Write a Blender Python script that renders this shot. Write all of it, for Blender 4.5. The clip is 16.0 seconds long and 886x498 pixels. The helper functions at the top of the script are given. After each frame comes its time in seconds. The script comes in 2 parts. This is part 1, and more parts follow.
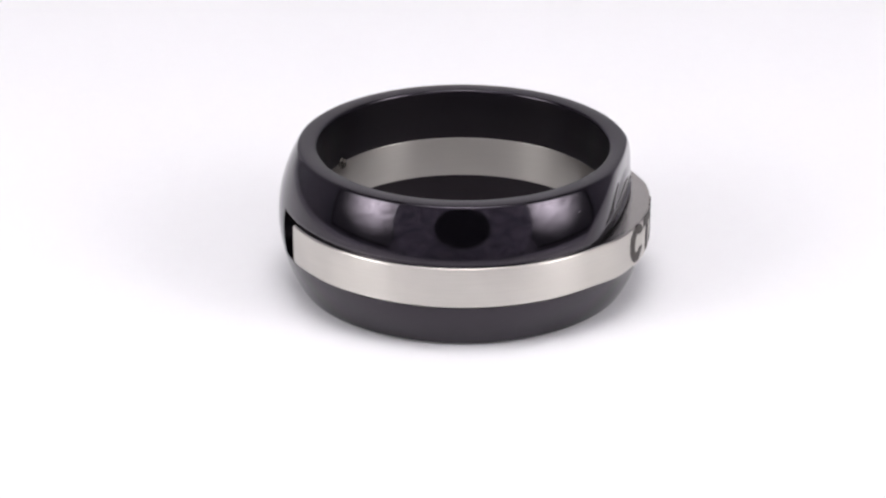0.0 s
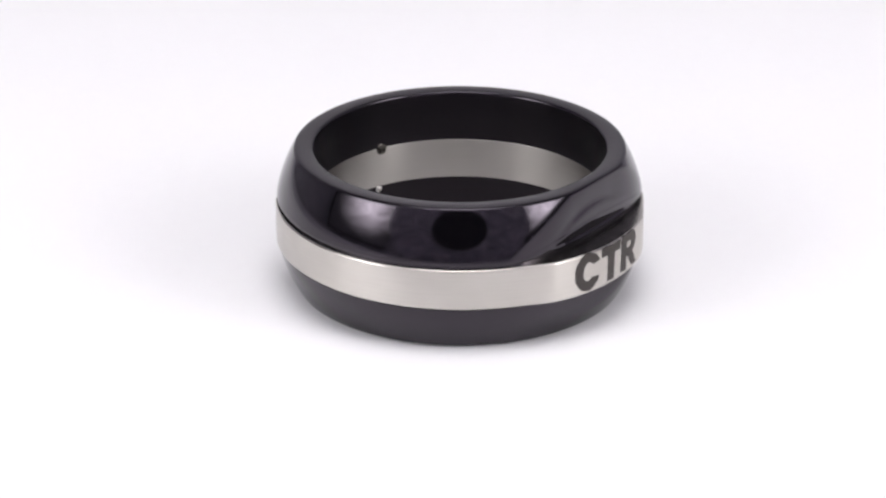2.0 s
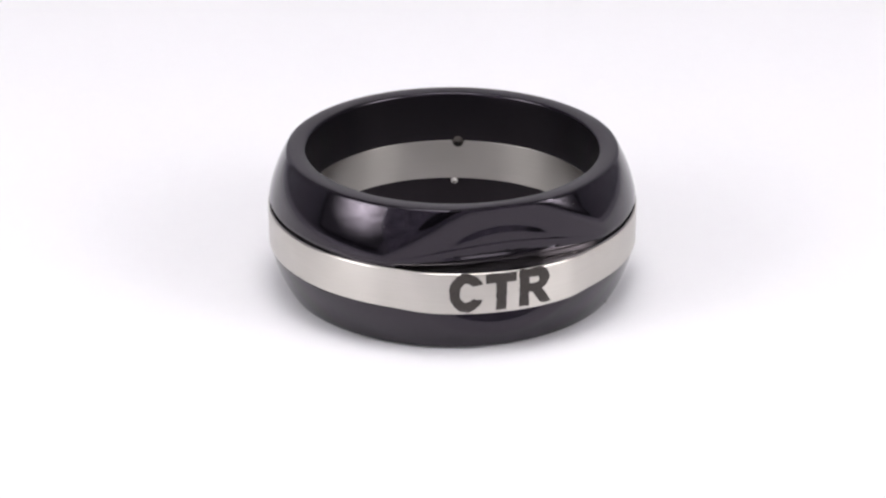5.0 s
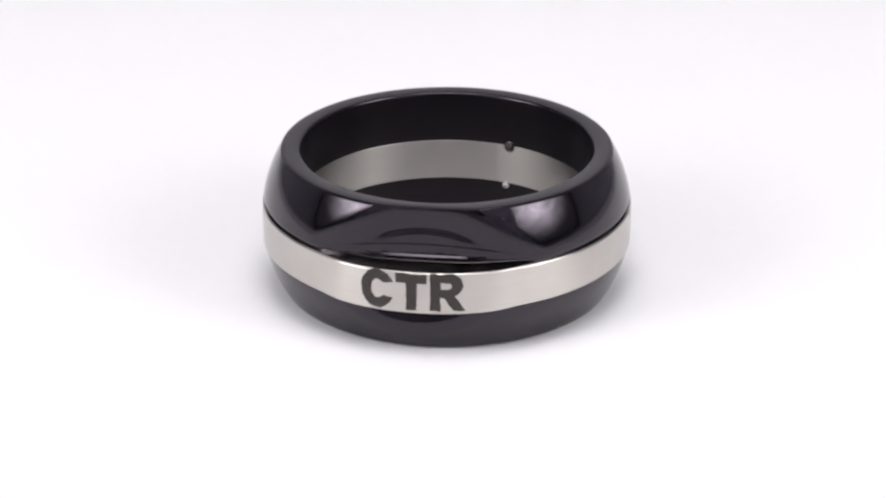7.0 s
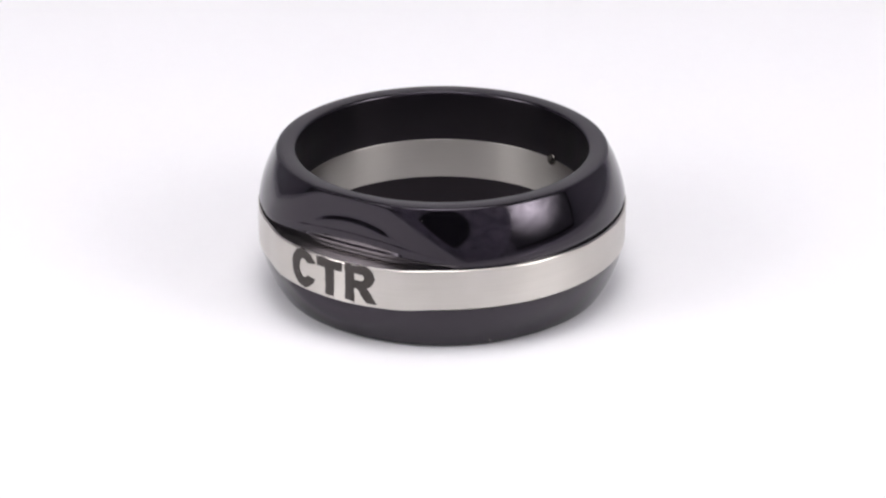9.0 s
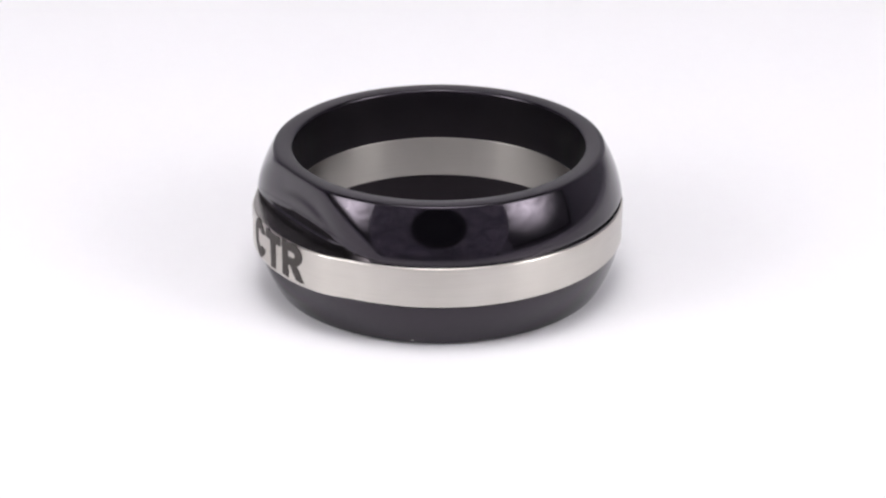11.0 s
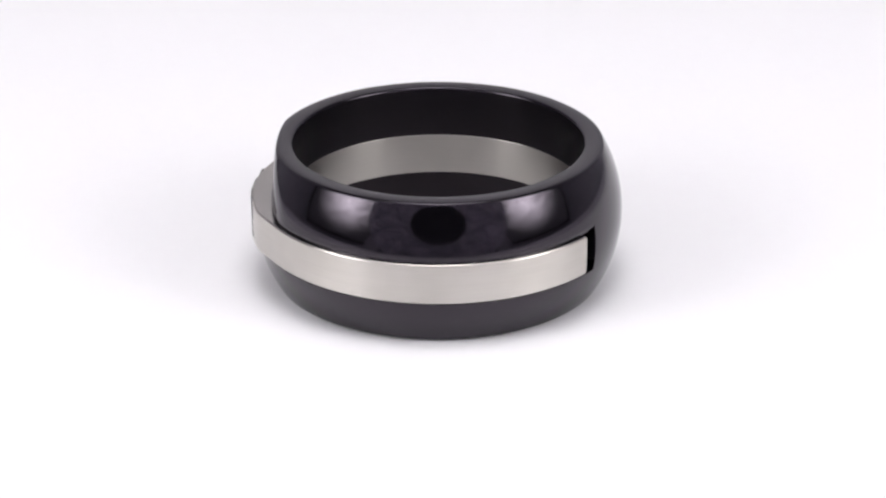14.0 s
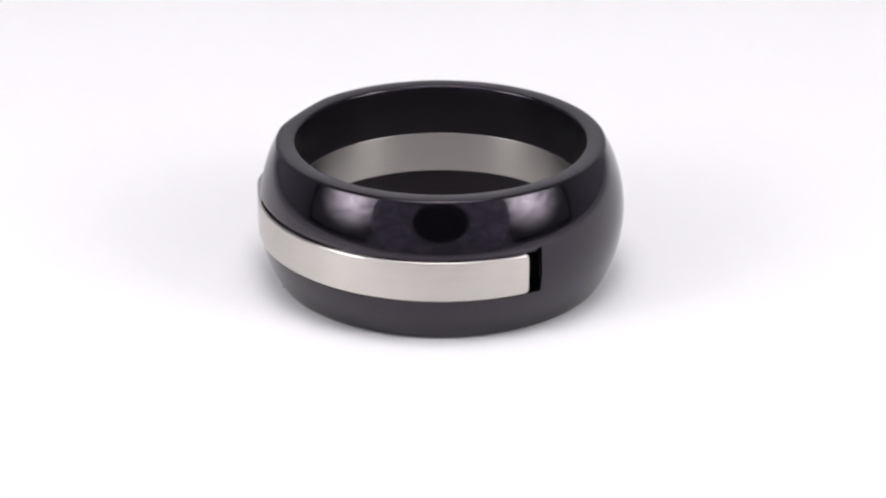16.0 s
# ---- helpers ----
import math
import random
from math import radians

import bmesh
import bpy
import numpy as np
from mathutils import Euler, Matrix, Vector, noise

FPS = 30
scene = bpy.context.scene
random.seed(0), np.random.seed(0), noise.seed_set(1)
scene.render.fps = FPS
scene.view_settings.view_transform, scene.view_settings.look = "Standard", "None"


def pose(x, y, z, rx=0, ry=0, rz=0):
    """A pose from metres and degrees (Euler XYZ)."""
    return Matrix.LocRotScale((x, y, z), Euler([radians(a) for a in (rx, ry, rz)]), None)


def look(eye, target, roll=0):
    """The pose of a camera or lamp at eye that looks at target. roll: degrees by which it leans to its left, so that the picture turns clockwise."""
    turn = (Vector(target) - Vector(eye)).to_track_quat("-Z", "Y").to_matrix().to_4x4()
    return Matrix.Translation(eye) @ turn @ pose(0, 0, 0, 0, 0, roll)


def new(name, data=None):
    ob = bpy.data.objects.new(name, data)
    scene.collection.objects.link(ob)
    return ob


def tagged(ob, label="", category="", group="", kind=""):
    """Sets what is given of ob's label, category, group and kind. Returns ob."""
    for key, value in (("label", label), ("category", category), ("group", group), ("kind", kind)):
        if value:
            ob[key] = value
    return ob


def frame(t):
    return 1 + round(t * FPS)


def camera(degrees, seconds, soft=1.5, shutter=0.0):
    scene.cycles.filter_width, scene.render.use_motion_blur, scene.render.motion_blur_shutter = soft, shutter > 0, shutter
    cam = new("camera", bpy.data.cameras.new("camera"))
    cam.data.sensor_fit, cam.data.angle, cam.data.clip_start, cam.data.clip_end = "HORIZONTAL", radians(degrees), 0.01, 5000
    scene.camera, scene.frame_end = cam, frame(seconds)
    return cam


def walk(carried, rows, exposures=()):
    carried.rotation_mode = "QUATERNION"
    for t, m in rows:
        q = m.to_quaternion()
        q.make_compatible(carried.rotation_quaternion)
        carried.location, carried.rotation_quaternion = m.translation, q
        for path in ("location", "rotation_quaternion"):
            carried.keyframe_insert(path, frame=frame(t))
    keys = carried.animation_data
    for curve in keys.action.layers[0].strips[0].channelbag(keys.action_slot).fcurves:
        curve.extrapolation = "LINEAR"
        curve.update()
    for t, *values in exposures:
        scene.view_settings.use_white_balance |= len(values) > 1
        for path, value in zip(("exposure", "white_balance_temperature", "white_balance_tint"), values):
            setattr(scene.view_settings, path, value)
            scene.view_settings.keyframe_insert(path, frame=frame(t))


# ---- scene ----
MM = 0.001

# camera: stands still on a tripod, looks down at the ring
cam = camera(20.6, 16.0, soft=2.4)
EYE = Vector((0.0, -0.14198, 0.06577))
VIEW = Vector((-0.003206, 0.911114, -0.412142)).normalized()
CAM_POSE = look(EYE, EYE + VIEW * 0.15)
walk(cam, [(0.0, CAM_POSE), (16.0, CAM_POSE)])
scene.view_settings.exposure = 0.0

# the room outside the tent is dark
world = bpy.data.worlds.new("dark_studio")
world.use_nodes = True
world.node_tree.nodes["Background"].inputs[0].default_value = (0.6, 0.6, 0.65, 1)
world.node_tree.nodes["Background"].inputs[1].default_value = 0.003
scene.world = world

SOFTBOX_POWER = 12.2
ROOF_POWER = 9.35
LAMP_COLOUR = (1.0, 0.976, 0.998, 1)


# ---- materials ----
def material(name):
    m = bpy.data.materials.new(name)
    m.use_nodes = True
    nt = m.node_tree
    return m, nt, nt.nodes["Principled BSDF"]


def node(nt, kind, **values):
    n = nt.nodes.new(kind)
    for key, value in values.items():
        n.inputs[key].default_value = value
    return n


def noise_node(nt, vector, scale, detail=4.0, rough=0.55):
    n = node(nt, "ShaderNodeTexNoise", Scale=scale, Detail=detail, Roughness=rough)
    nt.links.new(vector, n.inputs["Vector"])
    return n.outputs["Fac"]


def span(nt, value, lo, hi, from_lo=0.3, from_hi=0.7):
    n = nt.nodes.new("ShaderNodeMapRange")
    nt.links.new(value, n.inputs["Value"])
    for key, v in (("From Min", from_lo), ("From Max", from_hi), ("To Min", lo), ("To Max", hi)):
        n.inputs[key].default_value = v
    return n.outputs["Result"]


def tint(nt, value, a, b):
    n = nt.nodes.new("ShaderNodeMix")
    n.data_type = "RGBA"
    nt.links.new(value, n.inputs["Factor"])
    n.inputs[6].default_value, n.inputs[7].default_value = a, b
    return n.outputs[2]


def relief(nt, bsdf, value, strength, distance):
    n = node(nt, "ShaderNodeBump", Strength=strength, Distance=distance)
    nt.links.new(value, n.inputs["Height"])
    nt.links.new(n.outputs["Normal"], bsdf.inputs["Normal"])


def coords(nt):
    return nt.nodes.new("ShaderNodeTexCoord").outputs["Object"]


def polished_black():
    m, nt, b = material("polished_black")
    o = coords(nt)
    smear = noise_node(nt, o, 260.0, 5.0)
    nt.links.new(span(nt, smear, 0.05, 0.12), b.inputs["Roughness"])
    fine = noise_node(nt, o, 4000.0, 2.0)
    nt.links.new(tint(nt, fine, (0.002, 0.0017, 0.0025, 1), (0.0038, 0.0033, 0.0045, 1)), b.inputs["Base Color"])
    b.inputs["IOR"].default_value = 1.55
    b.inputs["Specular Tint"].default_value = (0.96, 0.86, 1.0, 1)
    relief(nt, b, noise_node(nt, o, 500.0, 3.0), 0.015, 0.0001)
    return m


def satin_black():
    m, nt, b = material("satin_black")
    o = coords(nt)
    haze = noise_node(nt, o, 300.0, 4.0)
    nt.links.new(tint(nt, haze, (0.004, 0.0035, 0.0045, 1), (0.006, 0.005, 0.0065, 1)), b.inputs["Base Color"])
    nt.links.new(span(nt, haze, 0.28, 0.36), b.inputs["Roughness"])
    b.inputs["IOR"].default_value = 1.33
    b.inputs["Specular Tint"].default_value = (1.0, 0.86, 0.96, 1)
    return m


def brushed_steel(name, dark, light, rough):
    m, nt, b = material(name)
    o = coords(nt)
    cloud = noise_node(nt, o, 220.0, 2.0)
    nt.links.new(span(nt, cloud, rough - 0.015, rough + 0.015), b.inputs["Roughness"])
    squeeze = nt.nodes.new("ShaderNodeMapping")
    squeeze.inputs["Scale"].default_value = (250.0, 250.0, 14000.0)
    nt.links.new(o, squeeze.inputs[0])
    streak = noise_node(nt, squeeze.outputs[0], 1.0, 3.0)
    worn = nt.nodes.new("ShaderNodeMath")
    worn.operation = "MULTIPLY_ADD"
    nt.links.new(streak, worn.inputs[0])
    worn.inputs[1].default_value = 0.9
    nt.links.new(span(nt, cloud, -0.35, 0.45), worn.inputs[2])
    nt.links.new(tint(nt, worn.outputs[0], dark, light), b.inputs["Base Color"])
    relief(nt, b, streak, 0.04, 0.00002)
    b.inputs["Metallic"].default_value = 1.0
    # brushed round the ring, so highlights spread up and down
    round_z = nt.nodes.new("ShaderNodeTangent")
    round_z.direction_type, round_z.axis = "RADIAL", "Z"
    nt.links.new(round_z.outputs[0], b.inputs["Tangent"])
    b.inputs["Anisotropic"].default_value = 0.8
    b.inputs["Anisotropic Rotation"].default_value = 0.25
    return m


def turned_steel():
    """The ledge behind the lettering: milled smooth, with faint tool lines across."""
    m, nt, b = material("turned_steel")
    o = coords(nt)
    cloud = noise_node(nt, o, 900.0, 3.0)
    nt.links.new(tint(nt, cloud, (0.46, 0.44, 0.41, 1), (0.54, 0.52, 0.485, 1)), b.inputs["Base Color"])
    nt.links.new(span(nt, cloud, 0.16, 0.26), b.inputs["Roughness"])
    b.inputs["Metallic"].default_value = 1.0
    squeeze = nt.nodes.new("ShaderNodeMapping")
    squeeze.inputs["Scale"].default_value = (600.0, 6000.0, 600.0)
    nt.links.new(o, squeeze.inputs[0])
    relief(nt, b, noise_node(nt, squeeze.outputs[0], 1.0, 3.0), 0.12, 0.00004)
    return m


def etched_black():
    m, nt, b = material("etched_black")
    o = coords(nt)
    grit = noise_node(nt, o, 5000.0, 4.0)
    nt.links.new(tint(nt, grit, (0.014, 0.0105, 0.009, 1), (0.05, 0.04, 0.034, 1)), b.inputs["Base Color"])
    b.inputs["Roughness"].default_value = 0.6
    relief(nt, b, grit, 0.3, 0.00003)
    return m


def white_paper():
    m, nt, b = material("white_paper")
    o = coords(nt)
    grain = noise_node(nt, o, 900.0, 5.0)
    cloud = noise_node(nt, o, 14.0, 3.0)
    mix = nt.nodes.new("ShaderNodeMath")
    mix.operation = "MULTIPLY"
    nt.links.new(grain, mix.inputs[0])
    nt.links.new(cloud, mix.inputs[1])
    nt.links.new(tint(nt, mix.outputs[0], (0.86, 0.855, 0.86, 1), (0.9, 0.895, 0.9, 1)), b.inputs["Base Color"])
    b.inputs["Roughness"].default_value = 0.7
    b.inputs["Specular IOR Level"].default_value = 0.25
    relief(nt, b, grain, 0.05, 0.0001)
    return m


def tent_fabric(name, a, b_, folds=0.0):
    """Nylon of the tent, light and dark of creases painted in; folds: how strongly it is creased."""
    m, nt, b = material(name)
    o = coords(nt)
    weave = noise_node(nt, o, 700.0, 3.0)
    crease_shade = noise_node(nt, o, 20.0 if folds else 16.0, 4.0)
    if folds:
        crease_shade.node.inputs["Distortion"].default_value = 2.5
        crease_shade = span(nt, crease_shade, 0.0, 1.0, 0.36, 0.68)
    nt.links.new(tint(nt, crease_shade, a, b_), b.inputs["Base Color"])
    b.inputs["Roughness"].default_value = 0.9
    if folds:
        big = noise_node(nt, o, 22.0, 3.0, 0.5)
        big.node.inputs["Distortion"].default_value = 1.5
        relief(nt, b, big, folds, 0.02)
    else:
        relief(nt, b, weave, 0.2, 0.0005)
    return m


def lamp_cloth(name, power, size):
    """Softbox cloth: brightest before its bulb, dimmer to the edge."""
    m, nt, b = material(name)
    o = coords(nt)
    ball = nt.nodes.new("ShaderNodeTexGradient")
    ball.gradient_type = "QUADRATIC_SPHERE"
    scale = nt.nodes.new("ShaderNodeMapping")
    scale.inputs["Scale"].default_value = (1 / size, 1 / size, 1 / size)
    nt.links.new(o, scale.inputs[0])
    nt.links.new(scale.outputs[0], ball.inputs[0])
    fold = noise_node(nt, o, 17.0, 4.0, 0.55)
    fold.node.inputs["Distortion"].default_value = 2.2
    gain = nt.nodes.new("ShaderNodeMath")
    gain.operation = "MULTIPLY"
    nt.links.new(span(nt, ball.outputs["Fac"], 0.0, power, 0.0, 0.8), gain.inputs[0])
    nt.links.new(span(nt, fold, 0.55, 1.4, 0.32, 0.68), gain.inputs[1])
    nt.links.new(gain.outputs[0], b.inputs["Emission Strength"])
    b.inputs["Emission Color"].default_value = LAMP_COLOUR
    b.inputs["Base Color"].default_value = (0.3, 0.3, 0.3, 1)
    return m


def black_cloth():
    m, nt, b = material("black_cloth")
    o = coords(nt)
    nt.links.new(tint(nt, noise_node(nt, o, 400.0), (0.012, 0.012, 0.013, 1), (0.025, 0.025, 0.027, 1)), b.inputs["Base Color"])
    b.inputs["Roughness"].default_value = 0.85
    return m


DUST, _, _bsdf = material("pale_dust")
_bsdf.inputs["Base Color"].default_value = (0.35, 0.33, 0.32, 1)
_bsdf.inputs["Roughness"].default_value = 0.9
BLACK, BORE, ETCH = polished_black(), satin_black(), etched_black()
STEEL = brushed_steel("brushed_steel", (0.525, 0.50, 0.46, 1), (0.62, 0.594, 0.55, 1), 0.33)
LEDGE = turned_steel()
# Dimple steels: one's glint and the other's shade are put into the colour.
DIMPLE_GLINT = brushed_steel("dimple_glint_steel", (0.7, 0.68, 0.65, 1), (0.8, 0.78, 0.75, 1), 0.2)
DIMPLE_SHADE = brushed_steel("dimple_shade_steel", (0.07, 0.06, 0.055, 1), (0.12, 0.11, 0.1, 1), 0.2)
# Same steel as outside, base colour darkened for the shade inside the ring.
SHADED_STEEL = brushed_steel("shaded_steel_lining", (0.405, 0.386, 0.36, 1), (0.45, 0.43, 0.402, 1), 0.34)
PAPER = white_paper()
FABRIC = tent_fabric("grey_fabric", (0.5, 0.485, 0.53, 1), (0.7, 0.68, 0.74, 1))
WHITE_FABRIC = tent_fabric("white_fabric", (0.78, 0.77, 0.8, 1), (0.86, 0.85, 0.88, 1))
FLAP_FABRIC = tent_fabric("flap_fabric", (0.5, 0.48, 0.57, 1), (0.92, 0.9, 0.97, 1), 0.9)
LAMP, CLOTH = lamp_cloth("lamp_cloth", SOFTBOX_POWER, 0.112), black_cloth()
ROOF_LAMP = lamp_cloth("roof_lamp_cloth", ROOF_POWER, 0.22)


def part(name, bm, mat, parent=None, label=""):
    """Links a bmesh as one mesh object, under a thing or a part."""
    me = bpy.data.meshes.new(name)
    bm.to_mesh(me)
    bm.free()
    me.materials.append(mat)
    ob = new(name, me)
    ob.parent = parent
    return tagged(ob, label) if label else ob


def sharpen(bm, degrees=28):
    bm.normal_update()
    for f in bm.faces:
        f.smooth = True
    for e in bm.edges:
        if len(e.link_faces) == 2 and e.calc_face_angle(0) > radians(degrees):
            e.smooth = False


# ---- the setting: paper sweep and light tent ----
def paper_sweep():
    """White paper that lies flat under the ring and curves up behind it."""
    bm = bmesh.new()
    line = [(-0.075, 0.0), (-0.03, 0.0), (0.0, 0.0), (0.12, 0.0), (0.2, 0.0)]
    for k in range(1, 13):
        a = k / 12 * math.pi / 2
        line.append((0.2 + 0.16 * math.sin(a), 0.16 - 0.16 * math.cos(a)))
    line.append((0.36, 0.42))
    rows = [[bm.verts.new((x, y, z)) for x in (-0.075, -0.035, 0.0, 0.035, 0.075)] for y, z in line]
    for a, b in zip(rows, rows[1:]):
        for k in range(4):
            bm.faces.new((a[k], a[k + 1], b[k + 1], b[k]))
    for f in bm.faces:
        f.smooth = True
    ob = part("ground", bm, PAPER)
    mod = ob.modifiers.new("thickness", "SOLIDIFY")
    mod.thickness, mod.offset = 0.0006, -1
    return tagged(ob, "white seamless paper sweep on which the ring stands", "backdrop", kind="structure")


HOLE = 0.041        # radius of the tent's camera opening


def tent_front():
    """Front flap of the tent, square to the lens, with a round opening for it."""
    bm = bmesh.new()
    m = CAM_POSE @ Matrix.Translation((0, 0, -0.012))
    n = 96
    inner, hem, outer = [], [], []
    down = -0.0835
    for k in range(n):
        a = 2 * math.pi * k / n
        c, s = math.cos(a), math.sin(a)
        inner.append(bm.verts.new(m @ Vector((HOLE * c, HOLE * s, 0))))
        hem.append(bm.verts.new(m @ Vector((HOLE * 1.1 * c, HOLE * 1.1 * s, 0))))
        lim = min(0.122, (0.11 if s > 0 else -down * 0.8) / max(abs(s), 1e-6))
        outer.append(bm.verts.new(m @ Vector((lim * c, lim * s, 0))))
    for a, b in ((inner, hem), (hem, outer)):
        for k in range(n):
            bm.faces.new((a[k], a[(k + 1) % n], b[(k + 1) % n], b[k]))
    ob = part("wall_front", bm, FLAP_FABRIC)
    mod = ob.modifiers.new("thickness", "SOLIDIFY")
    mod.thickness, mod.offset = 0.0012, 0
    return tagged(ob, "white fabric tent flap with round camera opening", "tent wall", kind="structure")


def sheet(name, corners, label, mat=None):
    bm = bmesh.new()
    bm.faces.new([bm.verts.new(c) for c in corners])
    bmesh.ops.subdivide_edges(bm, edges=bm.edges[:], cuts=6, use_grid_fill=True)
    ob = part(name, bm, mat or FABRIC)
    mod = ob.modifiers.new("thickness", "SOLIDIFY")
    mod.thickness, mod.offset = 0.0012, 0
    return tagged(ob, label, "tent wall", kind="structure")


paper_sweep()
tent_front()
TOP = 0.45
up = CAM_POSE.to_3x3() @ Vector((0, 1, 0))
FLAP_Y = EYE.y + 0.012 * VIEW.y + 0.112 * up.y
FLAP_Z = EYE.z + 0.012 * VIEW.z + 0.112 * up.z
sheet("wall_front_upper", [(-0.14, FLAP_Y, FLAP_Z), (0.14, FLAP_Y, FLAP_Z), (0.14, -0.2, TOP), (-0.14, -0.2, TOP)], "white fabric upper front of the light tent", WHITE_FABRIC)
for side in (-1, 1):
    sheet("wall_front_side", [(side * 0.14, -0.2, -0.002), (side * 0.335, -0.2, -0.002), (side * 0.335, -0.2, TOP), (side * 0.14, -0.2, TOP)], "grey-white fabric front strip of the light tent")
    sheet("wall_side", [(side * 0.335, -0.2, -0.002), (side * 0.335, 0.365, -0.002), (side * 0.335, 0.365, TOP), (side * 0.335, -0.2, TOP)], "grey-white fabric side of the light tent")
sheet("wall_back", [(-0.335, 0.365, -0.002), (0.335, 0.365, -0.002), (0.335, 0.365, TOP), (-0.335, 0.365, TOP)], "white fabric back of the light tent", WHITE_FABRIC)
sheet("ceiling", [(-0.335, -0.2, TOP), (0.335, -0.2, TOP), (0.335, 0.365, TOP), (-0.335, 0.365, TOP)], "grey-white fabric roof of the light tent")
sheet("floor", [(-0.335, -0.2, -0.003), (0.335, -0.2, -0.003), (0.335, 0.365, -0.003), (-0.335, 0.365, -0.003)], "grey-white fabric floor of the light tent")


def softbox(eye, half, cloth):
    """A square softbox on the tent's side, aimed at the ring."""
    top = new("softbox")
    top.matrix_world = look(eye, (0, 0, 0.005))

    bm = bmesh.new()
    n = 12
    grid = [[bm.verts.new((half * (2 * i / n - 1), half * (2 * j / n - 1), -0.006 * (1 - (2 * i / n - 1) ** 2) * (1 - (2 * j / n - 1) ** 2))) for i in range(n + 1)] for j in range(n + 1)]
    for j in range(n):
        for i in range(n):
            f = bm.faces.new((grid[j][i], grid[j + 1][i], grid[j + 1][i + 1], grid[j][i + 1]))
            f.smooth = True
    part("diffuser", bm, cloth, top, "glowing white diffuser cloth")

    bm = bmesh.new()
    rings = []
    for r, z in ((half, -0.004), (half + 0.006, -0.004), (half + 0.006, 0.01), (0.03, 0.07), (0.028, 0.07), (half, 0.008)):
        rings.append([bm.verts.new((sx * r, sy * r, z)) for sx, sy in ((-1, -1), (1, -1), (1, 1), (-1, 1))])
    for a, b in zip(rings, rings[1:]):
        for k in range(4):
            bm.faces.new((a[k], a[(k + 1) % 4], b[(k + 1) % 4], b[k]))
    bm.faces.new(rings[4])
    part("housing", bm, CLOTH, top)
    return tagged(top, "lit square softbox lamp with black fabric housing", "lamp", "softboxes of the tent")


softbox((0.184, -0.102, 0.12), 0.118, LAMP)
softbox((-0.184, -0.102, 0.12), 0.118, LAMP)
softbox((0.0, -0.045, 0.36), 0.14, ROOF_LAMP)

# ---- the ring ----
R_HOLE, R_MAX, HEIGHT = 9.15, 11.62, 9.05
BAND_LO, BAND_HI = 3.0, 5.63        # height of the steel band
SLOT_A, SLOT_B = -148.2, 151.0      # ends of the slot in the black shell
BAND_A, BAND_B = -140.2, 146.8      # ends of the steel band
ARC = 8.42                          # radius of the domed profile


def dome(z):
    mid = HEIGHT / 2
    return R_MAX - ARC + math.sqrt(max(ARC ** 2 - (z - mid) ** 2, 0.0))


def soft_min(a, b, k=0.07):
    h = max(k - abs(a - b), 0.0) / k
    return min(a, b) - h * h * k * 0.25


FLAT_MID = 2.5                      # the milled flat lies a little to one side of the lettering
FLAT_TURN = 0.9                     # just under 1: the flat is very slightly convex across


def ease(u):
    u = min(max(u, 0.0), 1.0)
    return u * u * (3 - 2 * u)


RIB_LO, RIB_HI = 6.05, 6.15         # chamfer on top of the low rib at the foot of the flat


def flat_wall(z, a):
    """The upright flat milled out of the shell above the lettering, in slightly uneven passes, leaning in towards the lip."""
    d = abs(a - FLAT_MID)
    rib = min(max((RIB_HI - z) / (RIB_HI - RIB_LO), 0.0), 1.0) * ease(1.75 - d / 15.0)
    hollow = ease(1.5 - d / 18.0)
    arch = 7.95 - 1.0 * (d / 20.0) ** 2
    line = 6.86 - 0.25 * (d / 20.0) ** 2
    x = 10.3 - 0.12 * hollow * (1 - ease((arch - z) / 0.65)) - 0.03 * (1 - ease((line - z) / 0.1)) + 0.12 * rib
    return x / math.cos(radians((a - FLAT_MID) * FLAT_TURN))


def gap(a):
    """Height of the dark gap between the band and the shell above it."""
    u = min(max((40.0 - abs(a)) / 25.0, 0.0), 1.0)
    return 0.21 - 0.12 * u


def shell_radius(z, a):
    """Outer radius of the black shell: a dome, scooped out above and below the lettering."""
    r = dome(z)
    if z > BAND_HI - 0.01 and abs(a - FLAT_MID) < 55.0:
        r = soft_min(r, flat_wall(z, a), 0.32 + 0.26 * (HEIGHT - z))
    if z < BAND_LO + 0.01 and abs(a) < 40.0:
        r = soft_min(r, (10.7 + 0.25 * (BAND_LO - z)) / math.cos(radians(a)), 0.3)
    if z > BAND_HI - 0.01 and SLOT_A < a < SLOT_B:
        r -= 0.07 * max(0.0, 1 - (z - BAND_HI - gap(a)) / 0.2) ** 2      # rolled edge over the band
    return r


def angles():
    """Columns round the ring: closer over the lettering, doubled at the slot's ends."""
    out = [a / 4 for a in range(-160, 180)] + [float(a) for a in range(45, 320, 1)]
    out = [a if a <= 180 else a - 360 for a in out]
    out += [SLOT_A - 0.05, SLOT_A + 0.05, SLOT_B - 0.05, SLOT_B + 0.05]
    return sorted(set(out))


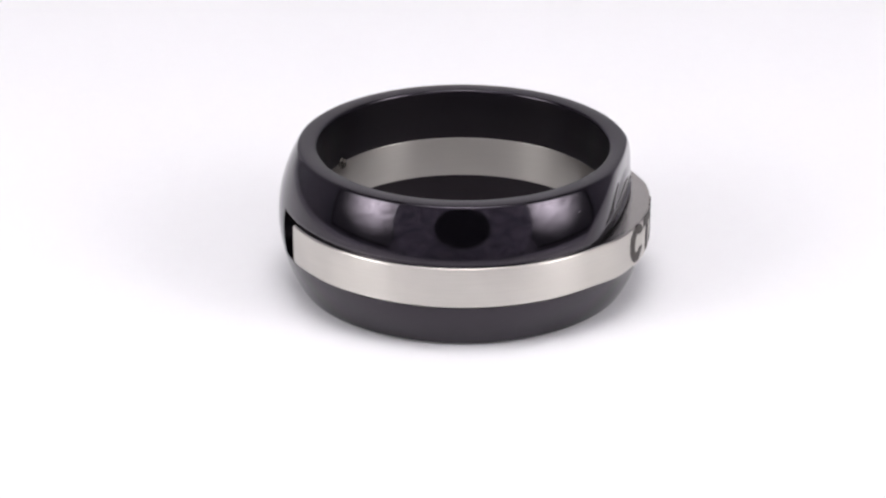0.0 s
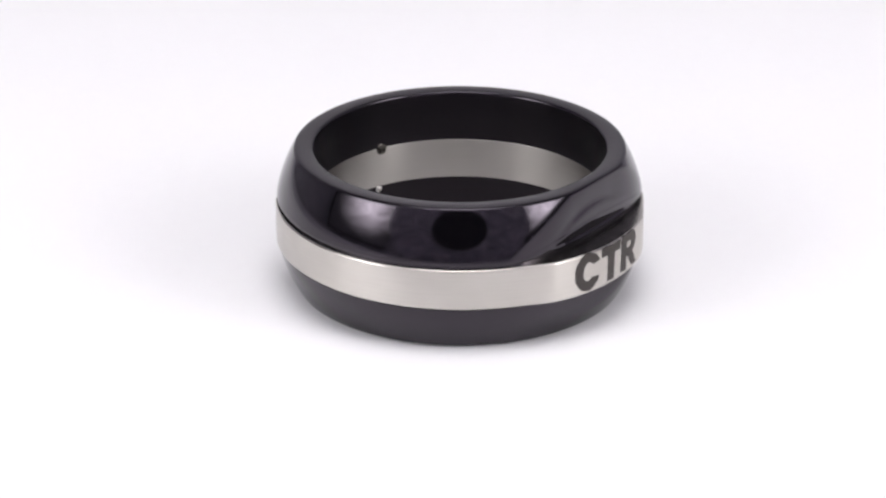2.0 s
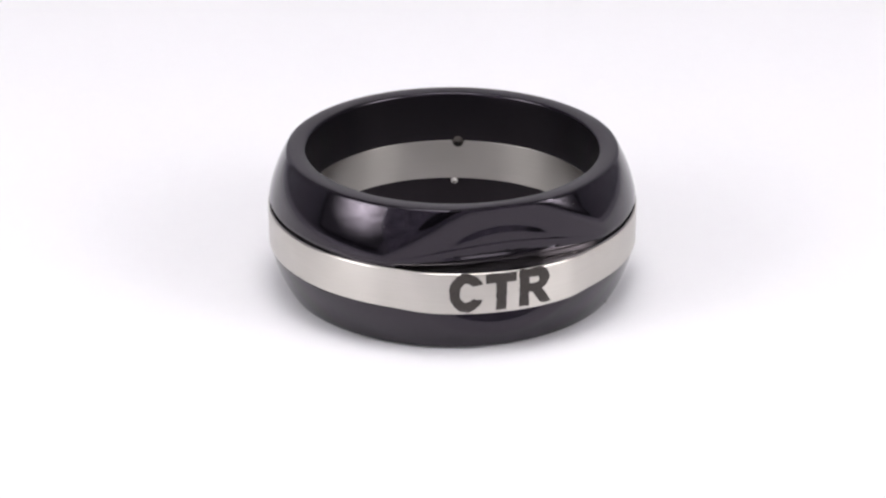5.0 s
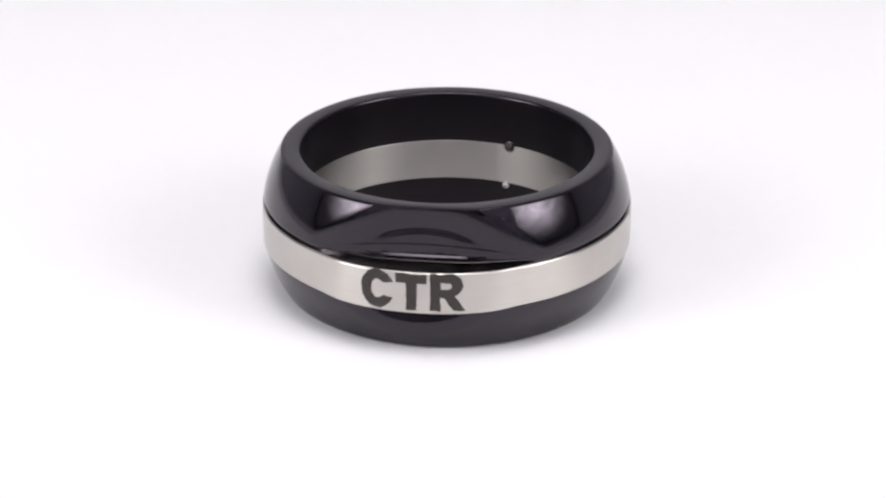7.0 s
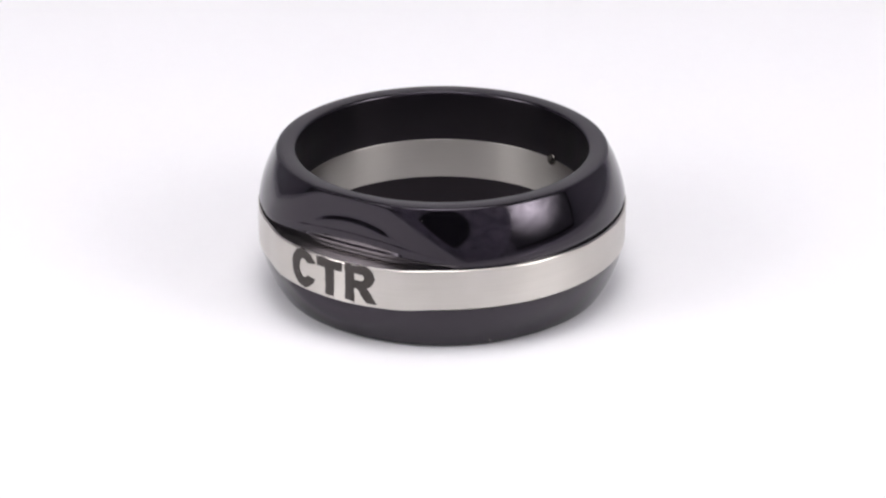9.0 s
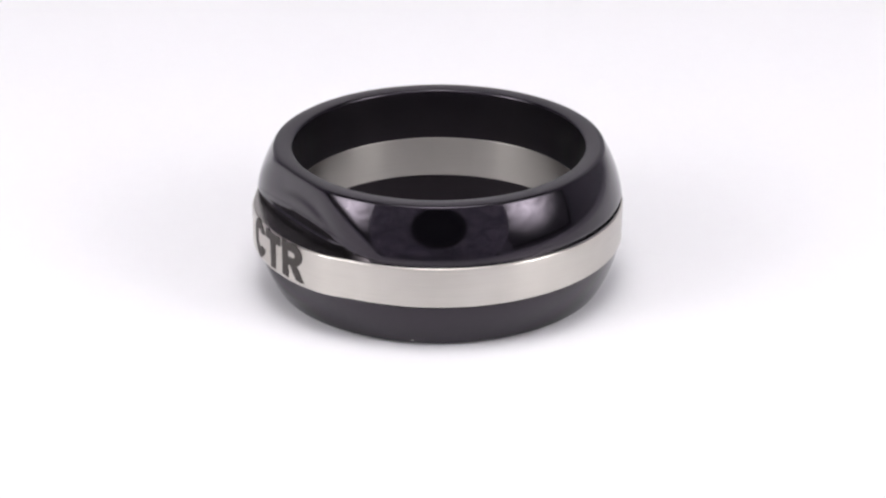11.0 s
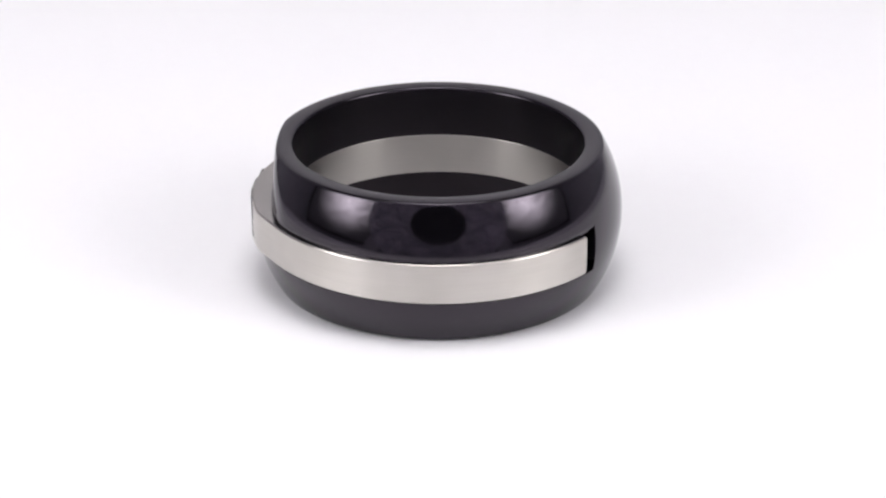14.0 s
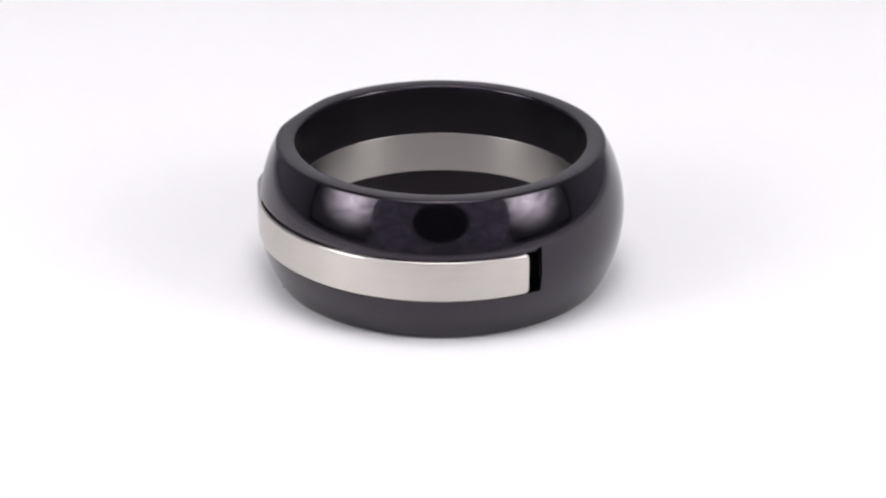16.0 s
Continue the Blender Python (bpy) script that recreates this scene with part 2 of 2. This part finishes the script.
def black_shell(parent):
    bm = bmesh.new()
    cols = []
    for a in angles():
        slot = SLOT_A < a < SLOT_B
        p = []
        # rounded foot, up the lower dome
        p += [(R_HOLE + 0.35, 0.02), (R_HOLE + 0.6, 0.0), (9.9, 0.0), (10.12, 0.03), (10.25, 0.1)]
        lower = [0.18 + (BAND_LO - 0.18) * k / 40 for k in range(41)]
        for z in lower:
            p.append((min(shell_radius(z, a), 10.34 + (z - 0.1) * 1.1), z))
        # the slot that takes the steel band, or the closed back
        rise = [BAND_LO + (BAND_HI - BAND_LO) * k / 8 for k in range(9)]
        start = BAND_HI + gap(a)
        if slot:
            p += [(10.15, BAND_LO)] + [(10.15, z) for z in rise[1:-1]] + [(10.15, BAND_HI - 0.02), (min(11.28, shell_radius(start, a) - 0.1), BAND_HI - 0.02), (min(11.25, shell_radius(start, a) - 0.1), start - 0.01)]
        else:
            p += [(dome(z) - 0.0005, z) for z in rise] + [(dome(z) - 0.0005, z) for z in (BAND_HI + 0.03, start - 0.02)]
        upper = [start + (RIB_LO - start) * k / 6 for k in range(6)] + [RIB_LO, RIB_HI] + [RIB_HI + (HEIGHT - 0.14 - RIB_HI) * k / 52 for k in range(1, 53)]
        for z in upper:
            p.append((shell_radius(z, a), z))
        top_r = shell_radius(HEIGHT - 0.1, a)
        # flat lip with softened edges, then the bore
        p += [(top_r - 0.03, HEIGHT - 0.05), (top_r - 0.1, HEIGHT - 0.012), (top_r - 0.25, HEIGHT), (R_HOLE + 0.16, HEIGHT - 0.005),
              (R_HOLE + 0.08, HEIGHT - 0.025), (R_HOLE + 0.03, HEIGHT - 0.07), (R_HOLE, HEIGHT - 0.15), (R_HOLE, 7.4), (R_HOLE, BAND_HI + 0.07),
              (R_HOLE + 0.12, BAND_HI + 0.05), (R_HOLE + 0.12, BAND_LO - 0.01), (R_HOLE, BAND_LO - 0.03), (R_HOLE, 1.5), (R_HOLE, 0.4), (R_HOLE + 0.12, 0.12)]
        c, s = math.cos(radians(a)), math.sin(radians(a))
        cols.append([bm.verts.new((r * c * MM, r * s * MM, z * MM)) for r, z in p])
    for a, b in zip(cols, cols[1:] + cols[:1]):
        m = len(a)
        for k in range(m):
            f = bm.faces.new((a[k], b[k], b[(k + 1) % m], a[(k + 1) % m]))
            f.material_index = 1 if k >= m - 9 and k < m - 1 else 0
    sharpen(bm, 32)
    ob = part("black_shell", bm, BLACK, parent, "polished black domed shell, milled flat beside the lettering")
    ob.data.materials.append(BORE)
    return ob


def steel_arc(name, parent, outline, stops, label, mat, shaped=None):
    """A band with that cross-section through those angles, closed when they go all round; shaped() bends a point of it by its angle."""
    bm = bmesh.new()
    closed = stops[-1] - stops[0] > 350
    cols = []
    for deg in stops:
        a = radians(deg)
        line = [shaped(r, z, deg) for r, z in outline] if shaped else outline
        cols.append([bm.verts.new((r * math.cos(a) * MM, r * math.sin(a) * MM, z * MM)) for r, z in line])
    m = len(outline)
    for a, b in zip(cols, cols[1:] + (cols[:1] if closed else [])):
        for k in range(m):
            bm.faces.new((a[k], b[k], b[(k + 1) % m], a[(k + 1) % m]))
    if not closed:
        bm.faces.new(cols[0])
        bm.faces.new(cols[-1][::-1])
    bmesh.ops.recalc_face_normals(bm, faces=bm.faces[:])
    sharpen(bm, 15)
    return part(name, bm, mat, parent, label)


R_BAND = 11.57


def band_radius(a):
    """The band stands a little proud under the lettering."""
    u = min(max((33.0 - abs(a)) / 12.0, 0.0), 1.0)
    return R_BAND + 0.23 * u * u * (3 - 2 * u)


def outer_band(parent):
    lo, hi, r = BAND_LO + 0.06, BAND_HI - 0.03, R_BAND
    outline = [(10.2, lo), (r - 0.07, lo), (r, lo + 0.06), (r + 0.008, lo + 0.9), (r + 0.008, hi - 1.0), (r, hi - 0.1), (r - 0.03, hi - 0.04), (r - 0.09, hi), (10.2, hi)]
    mid, corner = (lo + hi) / 2, 0.3

    def shaped(rr, z, a):
        # rounded corners and a softened edge at the two ends
        d = min(a - BAND_A, BAND_B - a) * radians(1) * r
        u = max(0.0, 1 - d / corner)
        z += (mid - z) / (mid - lo) * corner * (1 - math.sqrt(max(1 - u * u, 0.0)))
        if z < mid:
            z -= 0.09 * ease((42.0 - abs(a)) / 34.0)
        if rr < 11:
            return rr, z
        return rr + band_radius(a) - R_BAND - 0.06 * max(0.0, 1 - d / 0.1) ** 2, z
    fine = [0.1 * k for k in range(20)]
    stops = [BAND_A + d for d in fine] + [BAND_A + 2 + k for k in range(int(BAND_B - BAND_A) - 3)] + [BAND_B - d for d in reversed(fine)]
    ob = steel_arc("outer_band", parent, outline, stops, "brushed steel band with black lettering", STEEL, shaped)
    ob.data.materials.append(LEDGE)
    for f in ob.data.polygons:
        if f.normal.z > 0.97:
            f.material_index = 1
    return ob


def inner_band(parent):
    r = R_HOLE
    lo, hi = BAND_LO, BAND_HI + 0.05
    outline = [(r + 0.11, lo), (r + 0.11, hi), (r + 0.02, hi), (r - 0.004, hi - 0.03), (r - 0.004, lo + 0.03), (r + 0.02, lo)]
    return steel_arc("inner_band", parent, outline, [-180 + 1.5 * k for k in range(240)], "brushed steel lining band inside the ring", SHADED_STEEL)


def arc(cx, cy, rx, ry, d0, d1, n=20):
    return [(cx + rx * math.cos(radians(d0 + (d1 - d0) * k / n)), cy + ry * math.sin(radians(d0 + (d1 - d0) * k / n))) for k in range(n + 1)]


# bold upright letters in a unit square, outlines first, then holes
FORMS = {
    "C": [arc(0.5, 0.5, 0.5, 0.5, 24, 336, 44) + arc(0.51, 0.5, 0.2, 0.25, 318, 42, 32)],
    "T": [[(0.34, 0.0), (0.68, 0.0), (0.68, 0.75), (1.0, 0.75), (1.0, 1.0), (0.0, 1.0), (0.0, 0.75), (0.34, 0.75)]],
    "R": [[(0.0, 0.0), (0.29, 0.0), (0.29, 0.38), (0.38, 0.37), (0.66, 0.0), (1.0, 0.0), (0.7, 0.42)] + arc(0.6, 0.71, 0.33, 0.29, -55, 90, 16) + [(0.0, 1.0)],
          [(0.31, 0.59)] + arc(0.54, 0.68, 0.08, 0.09, -90, 90, 10) + [(0.31, 0.77)]],
}


def letter(char, a0, a1, z0, z1, band):
    """One etched letter, bent round the band between two angles and heights."""
    cu = bpy.data.curves.new("letter", "CURVE")
    cu.dimensions, cu.fill_mode = "2D", "BOTH"
    for loop in FORMS[char]:
        sp = cu.splines.new("POLY")
        sp.points.add(len(loop) - 1)
        for pt, (x, y) in zip(sp.points, loop):
            pt.co = (x, y, 0, 1)
        sp.use_cyclic_u = True
    tmp = bpy.data.objects.new("letter_form", cu)
    scene.collection.objects.link(tmp)
    me = bpy.data.meshes.new_from_object(tmp.evaluated_get(bpy.context.evaluated_depsgraph_get()))
    bpy.data.objects.remove(tmp)
    bm = bmesh.new()
    bm.from_mesh(me)
    bpy.data.meshes.remove(me)
    bmesh.ops.remove_doubles(bm, verts=bm.verts[:], dist=1e-4)
    xs, ys = [v.co.x for v in bm.verts], [v.co.y for v in bm.verts]
    x0, x1, y0, y1 = min(xs), max(xs), min(ys), max(ys)
    for axis, lo, hi, cuts in ((0, x0, x1, 18), (1, y0, y1, 18)):
        for k in range(1, cuts):
            at, no = [0, 0, 0], [0, 0, 0]
            at[axis], no[axis] = lo + (hi - lo) * k / cuts, 1
            bmesh.ops.bisect_plane(bm, geom=bm.verts[:] + bm.edges[:] + bm.faces[:], plane_co=at, plane_no=no, dist=1e-5)
    rim = {v for e in bm.edges if len(e.link_faces) == 1 for v in e.verts}
    flat = {}
    for v in bm.verts:
        x, y = (v.co.x - x0) / (x1 - x0), (v.co.y - y0) / (y1 - y0)
        if v in rim:
            w = noise.noise_vector(Vector((x * 5 + ord(char), y * 6, 0))) * 0.026 + noise.noise_vector(Vector((x * 16, y * 18, ord(char)))) * 0.02
            x, y = x + w.x, y + w.y
        flat[v] = (x, y)
    top = bm.faces[:]
    made = bmesh.ops.extrude_face_region(bm, geom=top)["geom"]
    raised = {g for g in made if isinstance(g, bmesh.types.BMVert)}
    near = {(round(v.co.x, 5), round(v.co.y, 5)): flat[v] for v in flat}
    for v in bm.verts:
        x, y = near[(round(v.co.x, 5), round(v.co.y, 5))]
        a, z = radians(a0 + (a1 - a0) * x), z0 + (z1 - z0) * y
        r = band_radius(math.degrees(a)) + (0.034 if v in raised else -0.05)
        v.co = (r * math.cos(a) * MM, r * math.sin(a) * MM, z * MM)
    bmesh.ops.recalc_face_normals(bm, faces=bm.faces[:])
    return part("letter", bm, ETCH, band, "etched dark letter " + char)


def dimple_cup(a, z, size, mat, parent, label):
    """A small dished cup, raised at the lining band's edge to show a dimple."""
    bm = bmesh.new()
    rings = []
    for rho, h in ((0.40, -0.02), (0.375, 0.05), (0.34, 0.085), (0.3, 0.08), (0.22, 0.045), (0.12, 0.02), (0.03, 0.012)):
        rings.append([bm.verts.new(((R_HOLE - h * size) * MM, rho * size * math.cos(2 * math.pi * k / 20) * MM, rho * size * math.sin(2 * math.pi * k / 20) * MM)) for k in range(20)])
    for p, q in zip(rings, rings[1:]):
        for k in range(20):
            bm.faces.new((p[k], q[k], q[(k + 1) % 20], p[(k + 1) % 20]))
    bm.faces.new(rings[-1])
    bmesh.ops.recalc_face_normals(bm, faces=bm.faces[:])
    bmesh.ops.rotate(bm, verts=bm.verts[:], cent=(0, 0, 0), matrix=Matrix.Rotation(radians(a), 3, "Z"))
    bmesh.ops.translate(bm, verts=bm.verts[:], vec=(0, 0, z * MM))
    for f in bm.faces:
        f.smooth = True
    return part("dimple_cup", bm, mat, parent, label)


def dust_speck(a, z, size, parent):
    """A tiny pale grain stuck to the shell."""
    bm = bmesh.new()
    bmesh.ops.create_icosphere(bm, subdivisions=2, radius=size * MM)
    for v in bm.verts:
        v.co *= 1 + 0.35 * noise.noise(v.co * 9000 + Vector((a, z, 0)))
    r = shell_radius(z, a) + size * 0.3
    bmesh.ops.translate(bm, verts=bm.verts[:], vec=(r * math.cos(radians(a)) * MM, r * math.sin(radians(a)) * MM, z * MM))
    return part("dust_speck", bm, DUST, parent, "tiny pale dust speck")


def finger_ring():
    top = new("ring")
    black_shell(top)
    band = outer_band(top)
    inner_band(top)
    letter("C", -15.6, -5.9, 3.17, 5.62, band)
    letter("T", -5.0, 4.1, 3.18, 5.53, band)
    letter("R", 5.0, 15.2, 3.22, 5.58, band)
    dust_speck(28.0, 8.45, 0.03, top)
    dust_speck(-36.0, 7.95, 0.018, top)
    dust_speck(50.0, 0.4, 0.07, top)
    dimple_cup(163.0, 5.62, 1.0, DIMPLE_SHADE, top, "tiny dimple as a raised cup, coloured dark for its shade")
    dimple_cup(164.5, 2.84, 0.62, DIMPLE_GLINT, top, "tiny dimple as a raised cup, coloured bright for its glint")
    return tagged(top, "black domed finger ring with brushed steel band lettered CTR", "ring")


RING = finger_ring()


# ---- what moves: the ring turns with the table, a little off its axis ----
def motions():
    rows = []
    for k in range(65):
        t = k * 0.25
        rows.append((t, pose(0, 0, 0, 0, 0, 9.73 - 12.164 * t) @ pose(0.685 * MM, -0.444 * MM, 0, 0, 0, -24.3)))
    walk(RING, rows)


motions()
